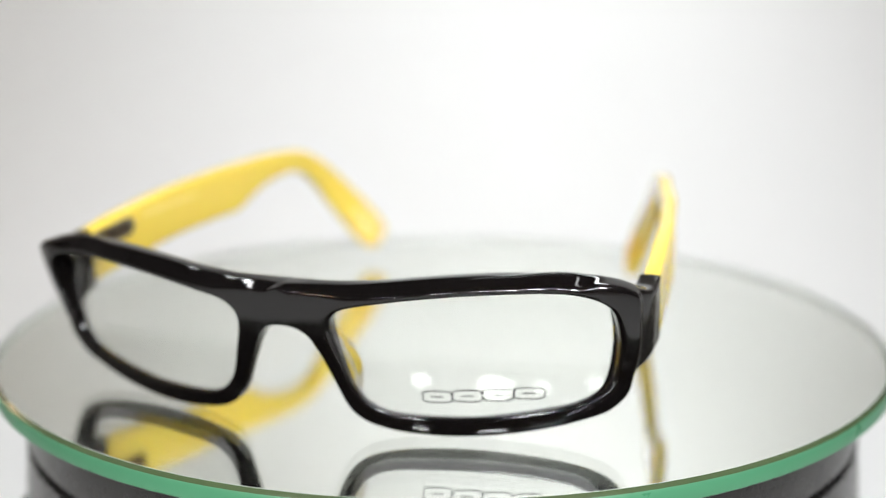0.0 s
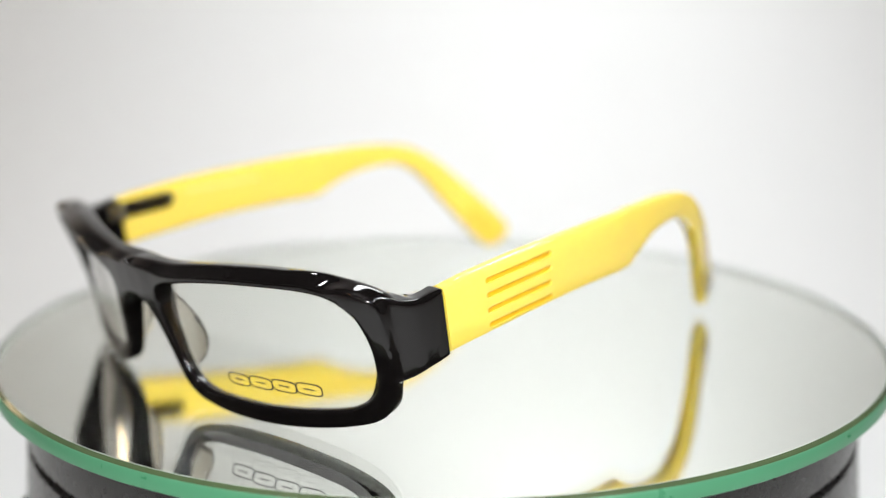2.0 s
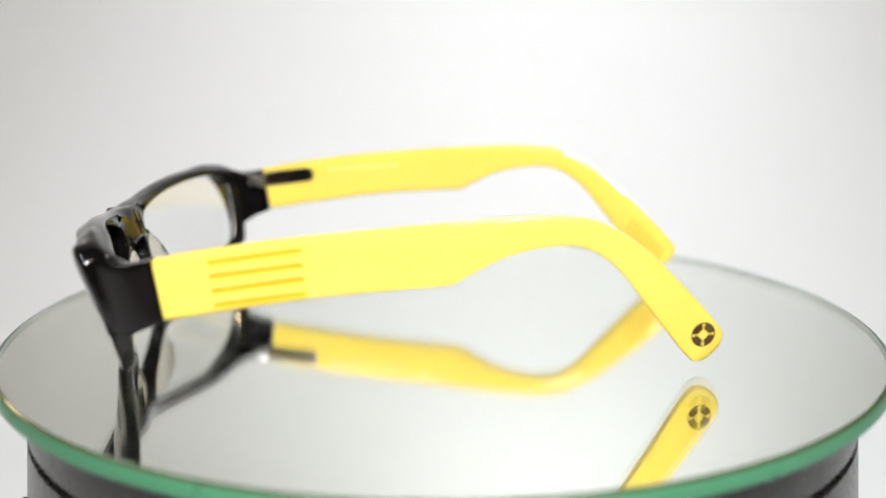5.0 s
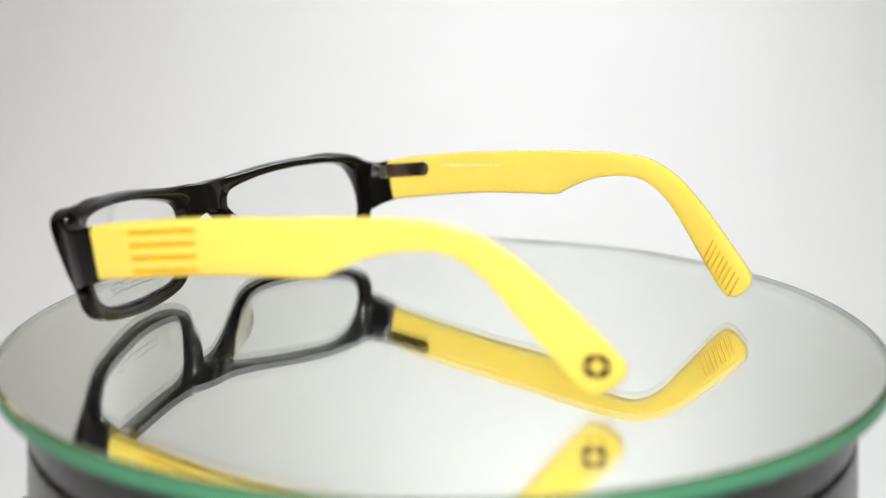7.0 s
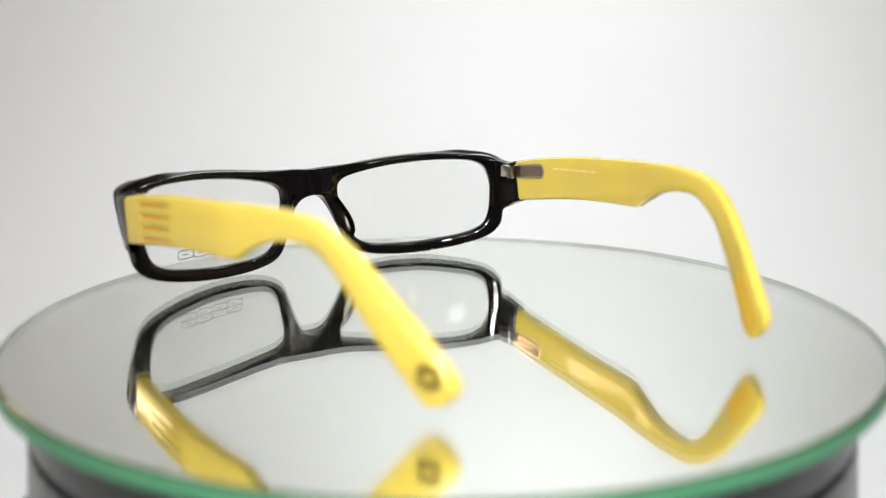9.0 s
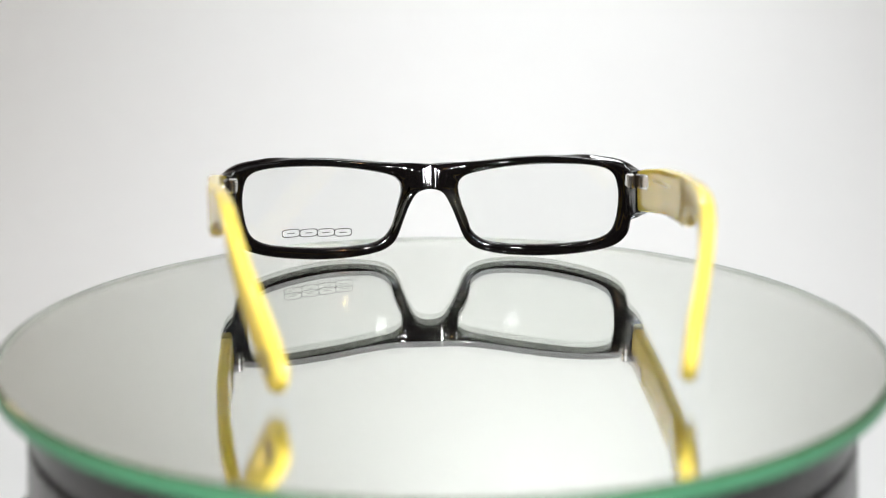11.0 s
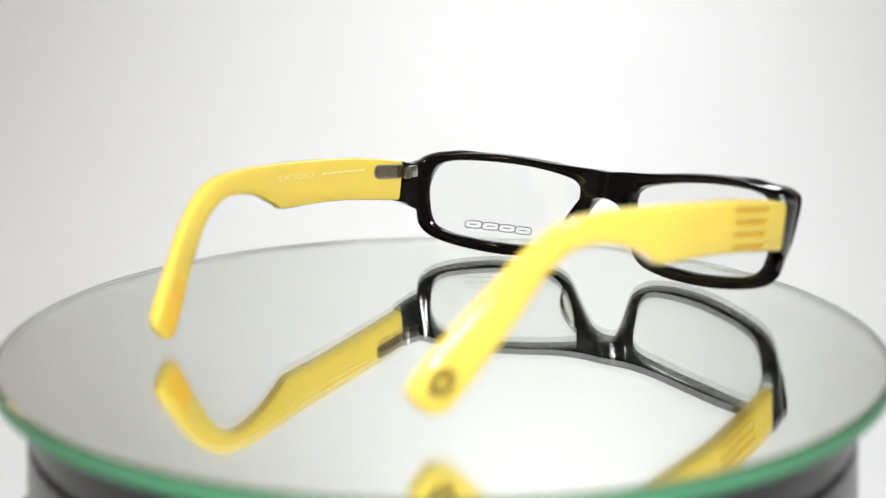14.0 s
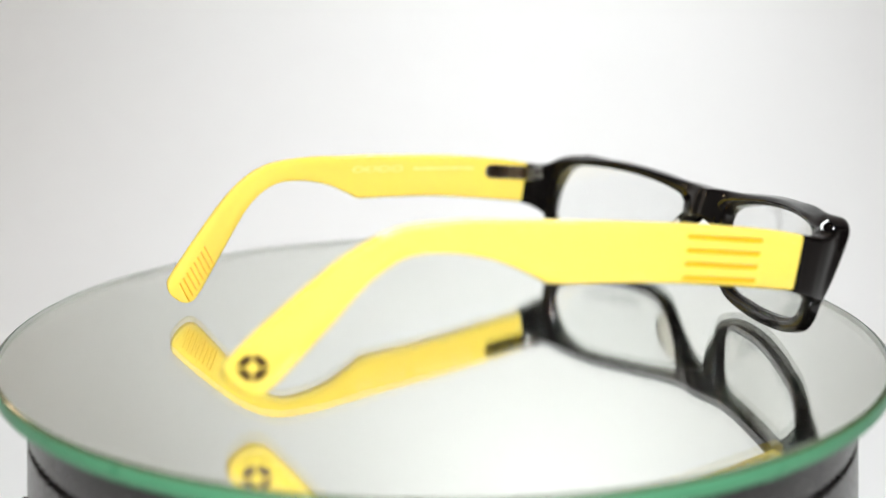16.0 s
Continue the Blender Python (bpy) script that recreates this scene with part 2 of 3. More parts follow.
INNER = [(9.6, 25.5), (11.3, 27.2), (14.3, 28.4), (22, 30.1), (31, 31.4), (41, 32.2), (50, 32.4), (55.5, 32.1), (59, 31.2), (61, 29.4),
         (62, 26.5), (62.5, 22.5), (62.3, 18.5), (61.7, 14.5), (60.4, 10.7), (58.2, 8.1), (54, 6.2), (46, 4.6), (36, 3.5), (26, 3.5),
         (19.6, 4.1), (15.8, 5.8), (13.6, 8.3), (12.2, 11.5), (10.8, 16.5), (9.7, 20.5), (9.3, 22.5), (9.3, 24)]
OUTER = [(0, 31.3), (5, 31.6), (13, 31.9), (22, 33.0), (31, 34.0), (41, 34.7), (49, 34.7), (56, 34.1), (60.8, 33.4), (64.2, 32.3),
         (66.4, 30.4), (66.6, 24), (66.4, 18.5), (65.5, 14), (64.6, 9.8), (61.2, 6.0), (55, 3.4), (46, 1.5), (36, 0.45), (26, 0.55),
         (18, 1.8), (13.6, 3.9), (11.2, 7), (9.4, 11.5), (7.2, 16.8), (4.9, 20.8), (2.5, 22.5), (0, 23.0)]


# the lens openings, drawn in a little from the groove
INNER = [(36 + (x - 36) * 0.982, 18 + (z - 18) * 0.968 + (0.35 if z < 9 else 0)) for x, z in INNER]


def ease(v):
    v = min(max(v, 0.0), 1.0)
    return v * v * (3 - 2 * v)


def face_depth(x, z):
    """The front face leans more than the back: deeper towards the top, and fullest over the lenses."""
    x = abs(x)
    return 1.7 + 2.3 * min(max((z - 8) / 22, 0), 1.1) + 0.8 * ease((z - 22) / 6) * ease((x - 8) / 12) * (1 - ease((x - 46) / 12))


def corner_depth(x, z):
    """How much further the front face stands forward towards the outer corners."""
    return (0.8 + 2.8 * min(max((z - 13) / 19, 0), 1)) * ease((abs(x) - 46) / 17.5) * ease((z - 1) / 8)


def half_front(bm, side):
    n = 6
    inner = spline([(*p, 0) for p in INNER], n)
    outer = spline([(*p, 0) for p in OUTER], n)
    rows = []
    last = len(inner) - 1
    for k, (a, b) in enumerate(zip(inner, outer)):
        centre = k in (0, last)
        if centre:
            b[0] = 0.0
        sec = []

        def at(u, front):
            x, z = a[0] + (b[0] - a[0]) * u, a[1] + (b[1] - a[1]) * u
            n = Vector((0.008354 * x, -1.0, -0.1368)).normalized()
            p = Vector((x, surface_y(x, z), z)) + n * ((face_depth(x, z) if front > 0 else 1.5 - 1.1 * ease((x - 50) / 14)) * front)
            if front > 0:
                p.y -= corner_depth(x, z) * front
                # the opening flares outwards to the front at its outer end
                p.x += 1.5 * (1 - u) * ease((x - 54) / 8) * ease((z - 6) / 6) * front
                p.z -= 0.14 * corner_depth(x, z) * front * (1 - u)
                # a narrow bezel in front of the lens
                p.x += 0.4 * (36 - x) / 26.5 * (1 - u) * front
                p.z += 0.4 * (18 - z) / 14.5 * (1 - u) * front
            else:
                # the bridge is fullest along its middle
                p.y += -2.2 * front * math.exp(-(x / 6.5) ** 2) * ease((z - 19) / 5)
                p.y += -0.2 * front * (27.5 - z) * math.exp(-(x / 9) ** 2) * ease((z - 17) / 5)
                # and the back is a little rounded all round
                p.y += -front * 0.55 * (1 - (2 * u - 1) ** 2)
            # the top slopes down to the back, most towards the corner
            k = ease(front + 0.6)
            p.z += (1.0 * k * ease((x - 43) / 12) - 0.35 * (1 - k) * ease((x - 12) / 10)) * u * ease((z - 26) / 5)
            return Vector((side * p.x, p.y, p.z))
        wide = math.hypot(b[0] - a[0], b[1] - a[1])
        e = min(0.6 / wide, 0.25)
        top = min(max((b[1] - 24) / 6, 0), 1)
        o = 0.0 if centre else min((0.9 + 1.3 * top) / wide, 0.45 + 0.22 * top)
        o *= 1 - 0.85 * ease((b[0] - 55) / 6)
        q = 0.0 if centre else min(0.6 / wide, 0.25)
        g = 1.0 - (0.25 + 0.35 * top) if not centre else 0.6
        ring = [(0, 0.25), (e * 0.3, 0.82), (e, 1), (0.3, 1), (0.5, 1), (1 - o, 1), (1 - o * 0.75, 0.96), (1 - o * 0.06, g), (1, g - 0.12), (1, -0.5), (1 - q * 0.3, -0.85),
                (1 - q, -1), (0.8, -1), (0.65, -1), (0.5, -1), (0.35, -1), (0.2, -1), (e, -1), (e * 0.3, -0.85), (0, -0.4)]
        for u, f in ring:
            sec.append(at(u, f))
        rows.append([bm.verts.new(p) for p in sec])
    k = len(rows[0])
    for a, b in zip(rows, rows[1:]):
        for i in range(k):
            bm.faces.new((a[i], a[(i + 1) % k], b[(i + 1) % k], b[i]))
    # close the lens opening over the bridge's half: first and last rows share the centre line
    a, b = rows[-1], rows[0]
    for i in range(k):
        j = (i + 1) % k
        if not (5 <= i <= 10):
            bm.faces.new((a[i], a[j], b[j], b[i]))


def rounded(ot, it, ib, ob, r=0.12):
    """Closed section through four corners (outer top, inner top, inner bottom, outer bottom), rounded."""
    ot, it, ib, ob = (Vector(p) for p in (ot, it, ib, ob))
    wide, tall = (ot - it).length, (ot - ob).length
    ru, rv = r, r * wide / tall
    pts = []
    for cu, cv, a0 in ((1, 1, 0), (0, 1, 90), (0, 0, 180), (1, 0, 270)):
        for t in (0, 30, 60, 90):
            a = radians(a0 + t)
            u = cu + (ru if cu == 0 else -ru) + ru * math.cos(a)
            v = cv + (rv if cv == 0 else -rv) + rv * math.sin(a)
            pts.append((ib.lerp(ob, u)).lerp(it.lerp(ot, u), v))
    return pts


def end_piece(bm, side):
    """The thick corner that wraps round from the front to the hinge."""
    rows = [((64.0, -53.6, 32.3), (63.2, -48.0, 32.2), (64.2, -46.0, 14.4), (64.7, -49.8, 13.8), 0.14),
            ((65.7, -53.2, 32.4), (63.4, -47.0, 32.0), (64.3, -45.4, 14.8), (65.4, -49.4, 14.4), 0.08),
            ((67.0, -52.2, 32.3), (63.9, -46.2, 31.8), (64.4, -44.6, 14.9), (66.1, -48.5, 14.7), 0.07),
            ((68.4, -49.2, 31.4), (64.3, -45.0, 31.4), (64.5, -43.4, 14.8), (67.3, -46.0, 14.6), 0.07),
            ((69.3, -46.6, 30.8), (64.6, -43.6, 30.8), (64.6, -42.2, 15.5), (68.3, -43.5, 15.4), 0.06),
            ((69.6, -44.2, 30.9), (64.8, -42.4, 30.9), (64.8, -41.0, 16.5), (69.0, -41.6, 16.3), 0.08),
            ((69.6, -41.0, 31.5), (65.0, -40.2, 31.5), (65.0, -38.6, 17.6), (69.2, -38.9, 17.4), 0.08),
            ((69.5, -38.4, 32.0), (65.2, -38.2, 32.0), (65.2, -36.1, 18.5), (69.5, -36.2, 18.5), 0.08)]
    loft(bm, [[Vector((side * p.x, p.y, p.z)) for p in rounded(*r)] for r in rows])
    # the saddle in which the top runs from the rim down to the hinge block
    saddle = [(61, -55.0, -49.0, 33.2, 32.8, 31.6), (63, -54.2, -47.8, 32.8, 32.4, 30.0), (65.3, -52.6, -46.4, 32.2, 31.9, 28.0),
              (67.2, -50.2, -45.0, 31.4, 31.3, 28.0), (68.7, -47.2, -44.0, 30.9, 30.9, 28.0), (69.2, -44.6, -42.4, 30.8, 30.8, 28.0)]
    loft(bm, [[Vector((side * p.x, p.y, p.z)) for p in rounded((x, yf, zf), (x - 0.8, yb, zb), (x - 0.8, yb, low), (x, yf, low), 0.10)] for x, yf, yb, zf, zb, low in saddle])


TEMPLE = [((-38.0, 32.0), (-35.9, 18.8)), ((-28.9, 33.7), (-27.0, 20.1)), ((-11.6, 36.0), (-12.0, 22.2)), ((0.3, 37.0), (0.0, 23.5)),
          ((15.0, 38.1), (12.3, 24.3)), ((25.5, 38.75), (24.0, 24.9)), ((30.0, 38.9), (27.0, 26.2)), ((34.0, 39.1), (31.9, 28.7)),
          ((39.0, 39.4), (36.6, 30.7)), ((45.9, 39.3), (43.5, 32.3)), ((52.5, 38.8), (50.8, 32.6)), ((57.5, 37.5), (55.2, 31.4)),
          ((62.1, 35.2), (59.2, 28.9)), ((67.1, 31.7), (62.9, 25.4)), ((72.6, 26.6), (67.3, 19.6)), ((78.6, 20.4), (72.7, 12.5)),
          ((84.8, 13.6), (78.0, 5.6)), ((88.3, 9.3), (80.8, 2.6))]
BOW = ((-60, 68.3), (-38, 67.6), (-25, 66.9), (-7, 65.7), (20, 62.2), (52, 55.2), (59.5, 53.4), (64, 52.0), (69, 50.0), (74.5, 47.2), (80.4, 43.9), (92, 38.5))


MID = [((a[0] + b[0]) / 2, (a[1] + b[1]) / 2) for a, b in TEMPLE]
MID.append((MID[-1][0] + 4.5, MID[-1][1] - 4.5))


def bow_x(y, z):
    """Middle of the temple's thickness in plan; the arm twists inwards a little as it drops."""
    best, found = 1e9, 0.0
    for (y0, z0), (y1, z1) in zip(MID, MID[1:]):
        d = (y1 - y0) ** 2 + (z1 - z0) ** 2
        t = ((y - y0) * (y1 - y0) + (z - z0) * (z1 - z0)) / d
        c = min(max(t, 0.0), 1.0)
        if y < MID[0][0]:
            c = t if (y0, z0) == MID[0] else c
        away = math.hypot(y0 + (y1 - y0) * c - y, z0 + (z1 - z0) * c - z)
        if away < best:
            best, found = away, y0 + (y1 - y0) * c
    return float(np.interp(found + 0.7 * (y - found) * ease((found - 52) / 14), [b[0] for b in BOW], [b[1] for b in BOW]))


def temple_body(side):
    tops = spline([(*a, 0) for a, b in TEMPLE], 3)
    lows = spline([(*b, 0) for a, b in TEMPLE], 3)
    # round the tip off
    t, b = tops[-1][:2], lows[-1][:2]
    along = np.array([(tops[-1][0] - tops[-4][0]), (tops[-1][1] - tops[-4][1])])
    along = along / np.linalg.norm(along)
    pairs = [(p[:2], q[:2]) for p, q in zip(tops, lows)]
    for s, shrink in ((1.0, 0.05), (1.9, 0.14), (2.5, 0.26), (2.75, 0.36)):
        pairs.append((t + along * s + (b - t) * shrink, b + along * s + (t - b) * shrink))
    bm = bmesh.new()
    secs = []
    total = len(pairs)
    for k, (p, q) in enumerate(pairs):
        half = 1.9 - 0.2 * k / total
        if k >= total - 4:
            half *= (0.92, 0.8, 0.62, 0.4)[k - total + 4]
        prof = [(-1, 0.10), (-0.85, 0.03), (-0.5, 0.0), (0, 0.0), (0.5, 0.0), (0.85, 0.03), (1, 0.10), (1, 0.35), (1, 0.65), (1, 0.90), (0.85, 0.97), (0.5, 1.0),
                (0, 1.0), (-0.5, 1.0), (-0.85, 0.97), (-1, 0.90), (-1, 0.65), (-1, 0.35)]
        sec = []
        for w, v in prof:
            y, z = p[0] + (q[0] - p[0]) * v, p[1] + (q[1] - p[1]) * v
            sec.append(Vector((side * (bow_x(y, z) + w * half), y, z)))
        secs.append(sec)
    loft(bm, secs)
    return bm


SLOTS = [((-26.0, 31.4), (-7.0, 33.8)), ((-25.6, 28.4), (-6.9, 30.7)), ((-25.2, 25.3), (-6.6, 27.6)), ((-24.8, 22.2), (-6.3, 24.5))]


def slot_bar(a, b, side, height, x_in, x_out, n=6):
    """Bar with rounded ends that follows the temple's outer side between two depths."""
    bm = bmesh.new()
    pts = []
    a, b = np.array(a), np.array(b)
    d = (b - a) / np.linalg.norm(b - a)
    nrm = np.array([-d[1], d[0]])
    for c, s in ((b, 1), (a, -1)):
        for k in range(n + 1):
            ang = -math.pi / 2 + math.pi * k / n
            pts.append(c + s * (d * math.cos(ang) * height / 2) + s * nrm * math.sin(ang) * height / 2)
    lo = [bm.verts.new((side * (bow_x(p[0], p[1]) + x_in), p[0], p[1])) for p in pts]
    hi = [bm.verts.new((side * (bow_x(p[0], p[1]) + x_out), p[0], p[1])) for p in pts]
    k = len(pts)
    bm.faces.new(lo)
    bm.faces.new(hi[::-1])
    for i in range(k):
        bm.faces.new((lo[i], lo[(i + 1) % k], hi[(i + 1) % k], hi[i]))
    return bm


def cut(ob, cutters):
    """Cut the cutters out of ob for good."""
    for c in cutters:
        mod = ob.modifiers.new("cut", "BOOLEAN")
        mod.object, mod.operation, mod.solver = c, "DIFFERENCE", "EXACT"
    dg = bpy.context.evaluated_depsgraph_get()
    me = bpy.data.meshes.new_from_object(ob.evaluated_get(dg))
    ob.modifiers.clear()
    ob.data = me
    me.shade_smooth()
    me.set_sharp_from_angle(angle=radians(35))
    for c in cutters:
        bpy.data.objects.remove(c)


def corner_weight(x, y, z):
    """1 where rim, saddle and hinge block run into one another, 0 on the lens openings and at the temple's end."""
    x = abs(x)
    inward = ease((x - 54) / 4) if z > 30.3 else ease((x - 62.9) / 1.4)
    return inward * ease((-38.2 - y) / 3.5) * ease((z - 8) / 5)


def fuse(ob, voxel, rounds, corner_rounds):
    """Melt overlapping pieces (in millimetres) into one tumbled body, softest at the outer corners, and bring it to the plate."""
    mod = ob.modifiers.new("melt", "REMESH")
    mod.mode, mod.voxel_size, mod.adaptivity, mod.use_smooth_shade = "VOXEL", voxel, 0.0, True
    mod = ob.modifiers.new("tumble", "SMOOTH")
    mod.factor, mod.iterations = 0.5, rounds
    me = bpy.data.meshes.new_from_object(ob.evaluated_get(bpy.context.evaluated_depsgraph_get()))
    ob.modifiers.clear()
    ob.data = me
    soft_part = ob.vertex_groups.new(name="corners")
    for v in me.vertices:
        w = corner_weight(*v.co)
        if w > 0:
            soft_part.add([v.index], w, "REPLACE")
    mod = ob.modifiers.new("tumble", "SMOOTH")
    mod.factor, mod.iterations, mod.vertex_group = 0.5, corner_rounds, "corners"
    me = bpy.data.meshes.new_from_object(ob.evaluated_get(bpy.context.evaluated_depsgraph_get()))
    ob.modifiers.clear()
    ob.vertex_groups.clear()
    me.transform(TO_PLATE)
    me.shade_smooth()
    ob.data = me


def ring_plate(bm, frame_at, r0, r1, depth, steps=28, a0=0.0, a1=2 * math.pi):
    """Flat ring (or a piece of one) of some depth; frame_at maps (u, v, w) to space."""
    full = a1 - a0 > 6.28
    count = steps if full else steps + 1
    rows = []
    for i in range(count):
        a = a0 + (a1 - a0) * i / steps
        c, s = math.cos(a), math.sin(a)
        rows.append([bm.verts.new(frame_at(r * c, r * s, w)) for r, w in ((r0, 0), (r1, 0), (r1, depth), (r0, depth))])
    pairs = list(zip(rows, rows[1:] + (rows[:1] if full else [])))
    for a, b in pairs:
        for i in range(4):
            bm.faces.new((a[i], a[(i + 1) % 4], b[(i + 1) % 4], b[i]))
    if not full:
        bm.faces.new(rows[0])
        bm.faces.new(rows[-1][::-1])


def build_temple(root, side, name_label):
    hinge_at = Vector((side * 67.5, -37.0, 25.5))
    if side > 0:
        swing = Matrix.Identity(4)
    else:
        swing = Matrix.Translation(hinge_at) @ Matrix.Rotation(radians(2.3), 4, "Z") @ Matrix.Scale(1.027, 4, (0, 1, 0)) @ Matrix.Rotation(radians(0.9), 4, "X") @ Matrix.Translation(-hinge_at)
    place = TO_PLATE @ swing

    def fix(bm):
        bm.transform(place)
        return bm
    body = part("temple", fix(temple_body(side)), YELLOW, root, name_label)
    cutters = [mesh_object("cutter", fix(slot_bar(a, b, side, 1.2, 1.25, 4.0)), AMBER) for a, b in SLOTS]
    cut(body, cutters)
    for a, b in SLOTS:
        part("inlay", fix(slot_bar(a, b, side, 1.19, 1.0, 1.56)), AMBER, body, "amber-yellow recessed stripe")
    # emblem on the outer side of the tip: dark ring, broken by four notches
    centre = (83.3, 9.0)
    out = 1.71

    def on_tip(u, v, w):
        y, z = centre[0] + u, centre[1] + v
        return Vector((side * (bow_x(y, z) + out + w), y, z))
    bm = bmesh.new()
    for k in range(4):
        ring_plate(bm, on_tip, 1.15, 2.70, 0.10, 10, radians(9 + 90 * k), radians(81 + 90 * k))
        ring_plate(bm, on_tip, 1.75, 2.05, 0.08, 4, radians(-5 + 90 * k), radians(5 + 90 * k))
    ring_plate(bm, on_tip, 2.70, 2.98, 0.12, 36)
    part("emblem", fix(bm), EMBLEM, body, "dark brown ring mark printed on the tip")
    # fine ribs inside the tip, in place of grooves; amber paints the grooves' shade
    for k in range(8):
        s = k / 7
        cy, cz = 75.6 + 8.2 * s, 14.6 - 9.0 * s
        bm = bmesh.new()
        d = np.array([0.42, 0.91])
        nn = np.array([0.91, -0.42])
        vs = []
        for w in (-1.6, -2.1):
            for q, r in ((-3.4, -0.3), (3.4, -0.3), (3.4, 0.3), (-3.4, 0.3)):
                rr = r * (1.0 if w > -1.8 else 0.35)
                y, z = cy + d[0] * q * 0.9 + nn[0] * rr, cz + d[1] * q * 0.9 + nn[1] * rr
                vs.append(bm.verts.new((side * (bow_x(y, z) + w), y, z)))
        for f in ((0, 1, 2, 3), (7, 6, 5, 4), (0, 1, 5, 4), (1, 2, 6, 5), (2, 3, 7, 6), (3, 0, 4, 7)):
            bm.faces.new([vs[i] for i in f])
        part("rib", fix(bm), AMBER, body, "fine grip rib, amber in place of a groove's shade")
    # faint print inside: small bars, and on one temple four pale outlines
    y = -17.0
    for wide in (2.4, 1.0, 3.0, 1.4, 2.2, 2.8, 0.9, 1.8):
        bm = slot_bar((y, 32.0 + 0.06 * (y + 12)), (y + wide, 32.0 + 0.06 * (y + 12 + wide)), side, 0.75, -1.93, -1.7, 2)
        part("print_bar", fix(bm), PALE, body, "pale unreadable print")
        y += wide + 0.9
    if side > 0:
        for k in range(4):
            cy, cz = 11.0 + 4.6 * k, 33.5 + 0.06 * (11.0 + 4.6 * k - 11)

            def inside(u, v, w):
                return Vector((side * (bow_x(cy + 1.9 * u, cz + 0.85 * v) - 1.86 - w), cy + 1.9 * u, cz + 0.85 * v))
            bm = bmesh.new()
            ring_plate(bm, inside, 0.78, 1.12, 0.06, 24)
            part("print_outline", fix(bm), PALE, body, "pale printed outline")
    # spring hinge: bright housing let into the temple, dark polished face, end cap, knuckles
    bm = slot_bar((-36.6, 28.8), (-24.0, 30.15), side, 4.6, -2.25, -1.0, 8)
    hinge = part("hinge", fix(bm), METAL, root, "bright steel spring hinge set into the temple")
    bm = slot_bar((-37.0, 28.75), (-24.3, 30.12), side, 3.4, -2.32, -2.0, 8)
    part("hinge_plate", fix(bm), DARK_METAL, hinge, "dark polished steel face")
    for z0, z1 in ((26.3, 27.6), (27.7, 29.0), (29.1, 30.4)):
        bm = bmesh.new()
        bmesh.ops.create_cone(bm, cap_ends=True, segments=18, radius1=1.35, radius2=1.35, depth=z1 - z0)
        bmesh.ops.bevel(bm, geom=[e for e in bm.edges if abs(e.verts[0].co.z - e.verts[1].co.z) < 1e-6], offset=0.2, segments=2, affect="EDGES")
        bm.transform(Matrix.Translation((side * 64.0, -38.3, (z0 + z1) / 2)))
        bm.transform(TO_PLATE)
        part("knuckle", bm, METAL, hinge, "steel hinge knuckle")
    bm = box(bmesh.new(), *sorted_box((side * 62.6, -42.4, 26.6), (side * 65.4, -38.9, 30.5)), bevel=0.3)
    bm.transform(TO_PLATE)
    part("hinge_leaf", bm, METAL, hinge, "steel leaf fixed to the front")


def sorted_box(a, b):
    return tuple(min(p, q) for p, q in zip(a, b)), tuple(max(p, q) for p, q in zip(a, b))


def lens_y(x, z):
    """Front of the lens: curved alike both ways, seated in the rim."""
    return surface_y(x, z) - 1.5 + 0.004177 * (z - 18) ** 2


def build_lens(root, side):
    loop = spline([(*p, 0) for p in INNER], 5, closed=True)
    cx, cz = 36.0, 18.0
    bm = bmesh.new()
    rings = {}
    for f in (0, 1):
        prev = None
        for j, s in enumerate((0.0, 0.12, 0.25, 0.37, 0.5, 0.62, 0.75, 0.88, 1.01)):
            if j == 0:
                cur = [bm.verts.new((side * cx, lens_y(cx, cz) + 1.4 * f, cz))]
            else:
                cur = []
                for p in loop:
                    x, z = cx + (p[0] - cx) * s, cz + (p[1] - cz) * s
                    cur.append(bm.verts.new((side * x, lens_y(x, z) + 1.4 * f, z)))
            if prev:
                k = len(cur)
                for i in range(k):
                    n = (i + 1) % k
                    if len(prev) == 1:
                        bm.faces.new((prev[0], cur[i], cur[n]))
                    else:
                        bm.faces.new((prev[i], prev[n], cur[n], cur[i]))
            prev = cur
        rings[f] = prev
    k = len(rings[0])
    for i in range(k):
        bm.faces.new((rings[0][i], rings[0][(i + 1) % k], rings[1][(i + 1) % k], rings[1][i]))
    bm.transform(TO_PLATE)
    lens = part("lens", bm, LENS, root, "clear demonstration lens")
    lens.visible_shadow = False
    return lens


def lens_mark(lens):
    """Small print low on one lens, as four plain rounded outlines, each with a short bar."""
    for k in range(4):
        xc, zc = 29.9 + 5.75 * k, 8.85 + 0.33 * k
        ring_stroke(lens, xc, zc, 2.85, 1.25)
        stroke(lens, (xc - 1.2, zc), (xc + 1.2, zc))


def on_lens(bm, rows, closed=False):
    """Skin pairs of edge points into a thin print on the lens's front."""
    made = [[bm.verts.new((p[0], lens_y(*p) - h, p[1])) for p, h in ((a, 0.005), (b, 0.005), (b, 0.05), (a, 0.05))] for a, b in rows]
    for r, q in zip(made, made[1:] + (made[:1] if closed else [])):
        for i in range(4):
            bm.faces.new((r[i], r[(i + 1) % 4], q[(i + 1) % 4], q[i]))
    if not closed:
        bm.faces.new(made[0])
        bm.faces.new(made[-1][::-1])
    bm.transform(TO_PLATE)
    return bm


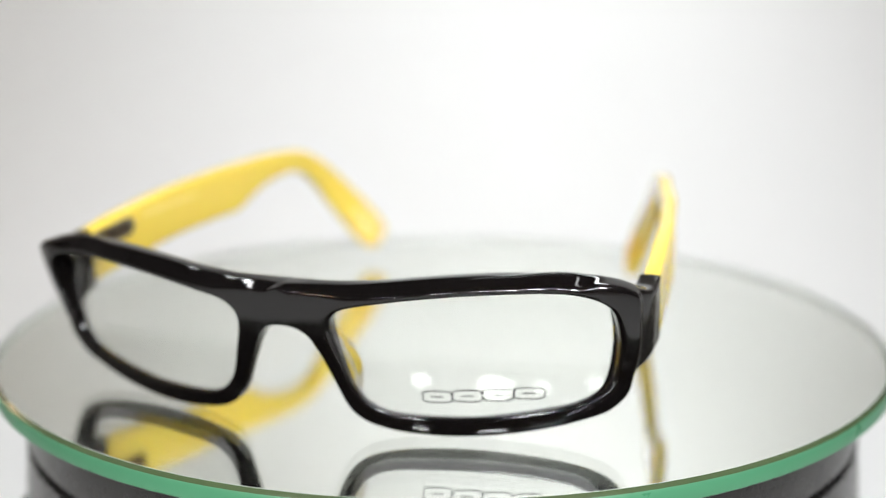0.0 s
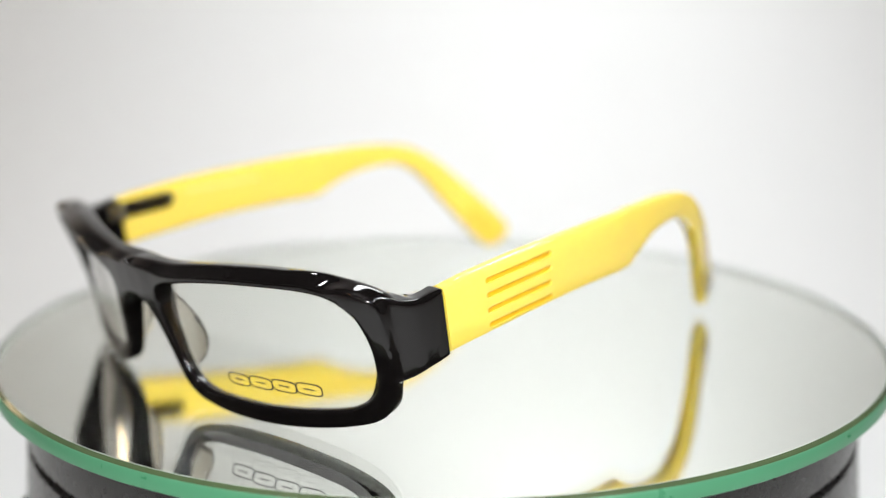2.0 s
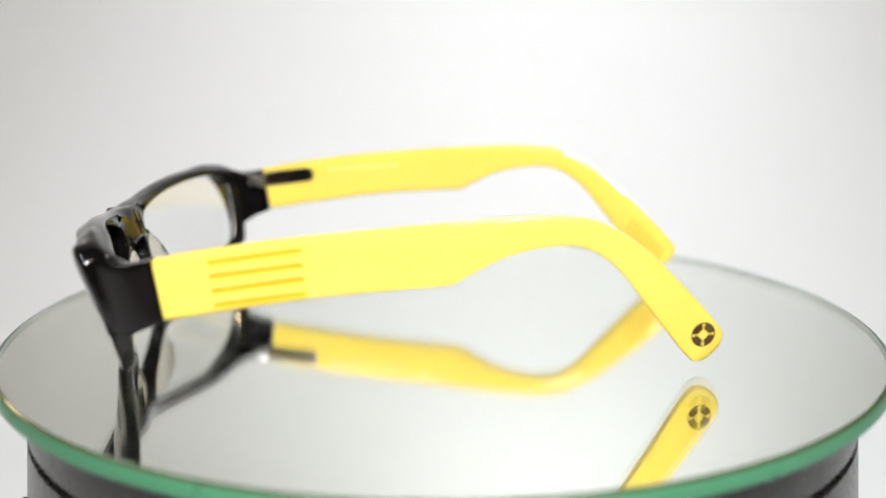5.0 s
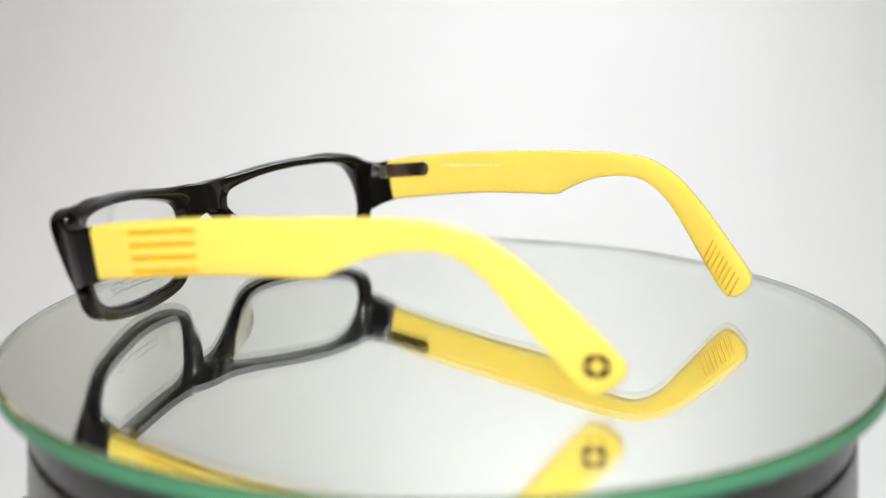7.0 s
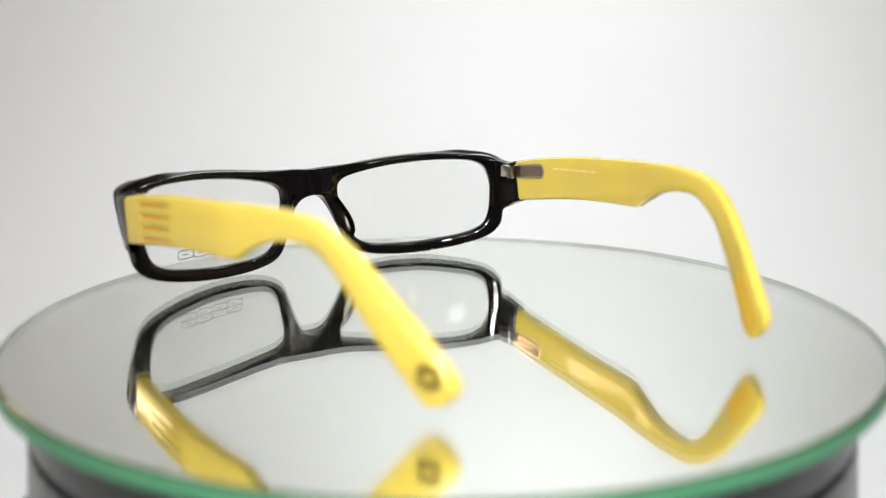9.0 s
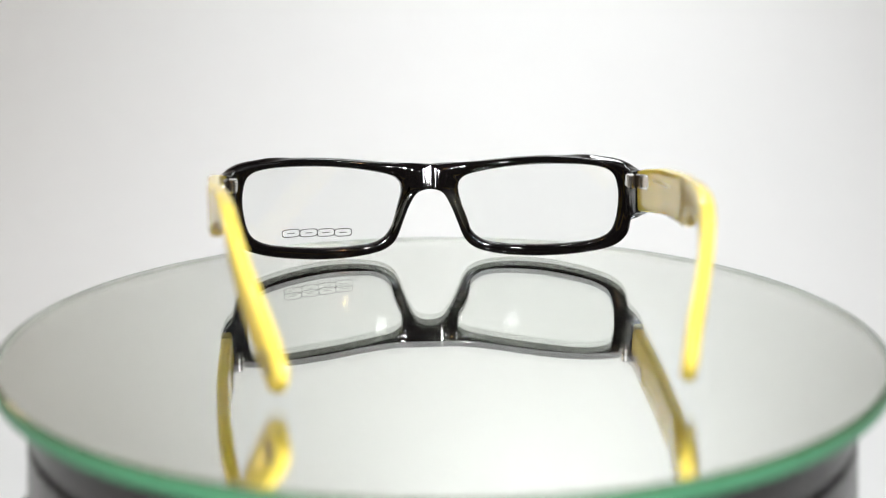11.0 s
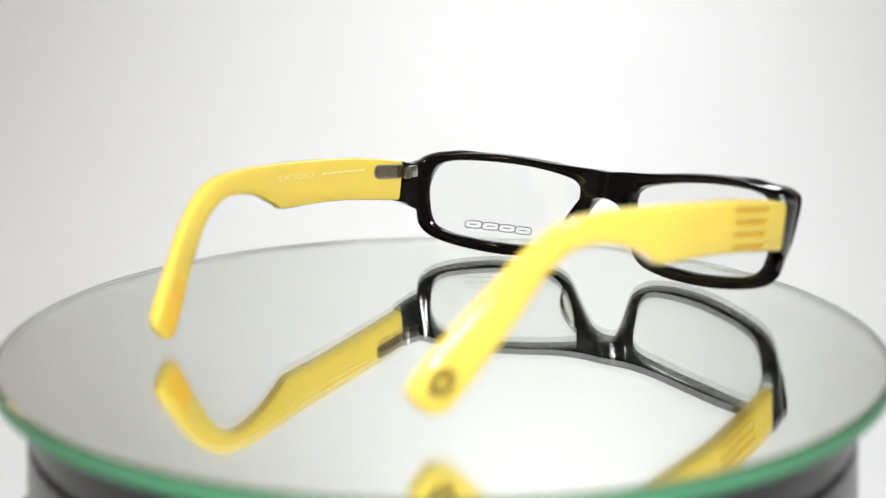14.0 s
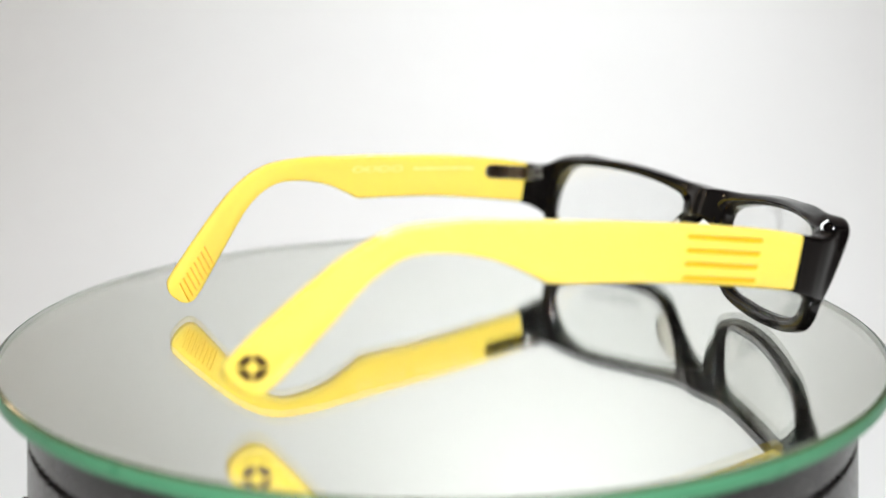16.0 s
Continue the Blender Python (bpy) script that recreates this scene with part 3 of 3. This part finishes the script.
def ring_stroke(lens, xc, zc, half, tall, w=0.13):
    rows = []
    for i in range(28):
        a = 2 * math.pi * i / 28
        c, s = math.cos(a), math.sin(a)
        u, v = math.copysign(abs(c) ** 0.55, c), math.copysign(abs(s) ** 0.55, s)
        rows.append((np.array((xc + (half + w) * u, zc + (tall + w) * v)), np.array((xc + (half - w) * u, zc + (tall - w) * v))))
    part("print_mark", on_lens(bmesh.new(), rows, True), INK, lens, "thin black printed outline", smooth=False)


def stroke(lens, a, b, w=0.13):
    a, b = np.array(a), np.array(b)
    d = (b - a) / np.linalg.norm(b - a)
    q = np.array([-d[1], d[0]]) * w
    rows = [(a + (b - a) * i / 4 + q, a + (b - a) * i / 4 - q) for i in range(5)]
    part("print_mark", on_lens(bmesh.new(), rows), INK, lens, "thin black printed bar", smooth=False)


def nose_pad(root, side):
    """Moulded clear pad behind the inner rim."""
    spine = spline([(5.0, 24.0, 0), (7.6, 17.6, 0), (9.9, 11.8, 0), (12.0, 7.6, 0)], 5)
    bm = bmesh.new()
    secs = []
    n = len(spine)
    for k, p in enumerate(spine):
        s = k / (n - 1)
        reach = 0.6 + 5.7 * math.sin(math.pi * min(1, 0.10 + 0.88 * s ** 1.1)) ** 0.75
        y0 = surface_y(p[0], p[1]) + 0.3
        thick = 1.0
        tip_x = p[0] + 0.38 * reach
        pts = []
        for u, w in ((0, -1), (0.5, -0.9), (0.9, -0.5), (1, 0), (0.9, 0.5), (0.5, 0.9), (0, 1)):
            x = p[0] + 0.7 + (tip_x - p[0]) * u
            pts.append(Vector((side * (x + w * thick * 0.7), y0 + reach * u, p[1] + w * 0.35)))
        secs.append(pts)
    loft(bm, secs)
    bm.transform(TO_PLATE)
    part("nose_pad", bm, PAD, root, "clear moulded nose pad")


def build_glasses():
    root = tagged(new("eyeglasses"), "black acetate eyeglasses with bright yellow temples, standing open on the mirror", "eyeglasses")
    bm = bmesh.new()
    for side in (1, -1):
        half_front(bm, side)
    bmesh.ops.remove_doubles(bm, verts=bm.verts, dist=0.02)
    for side in (1, -1):
        end_piece(bm, side)
    front = part("front_frame", bm, BLACK, root, "glossy black acetate frame front")
    fuse(front, 0.19, 14, 100)
    for side in (1, -1):
        lens = build_lens(root, side)
        if side > 0:
            lens_mark(lens)
        nose_pad(root, side)
        build_temple(root, side, "bright yellow acetate temple with four amber stripes")
    return root


glasses = build_glasses()


def motions():
    rows = [(t, pose(0, 0, 0, 0, 0, -20.386 - 14.1373 * t + 0.0091 * (t - 8) ** 2)) for t in range(17)]
    walk(glasses, rows)
    walk(disc, rows)


motions()
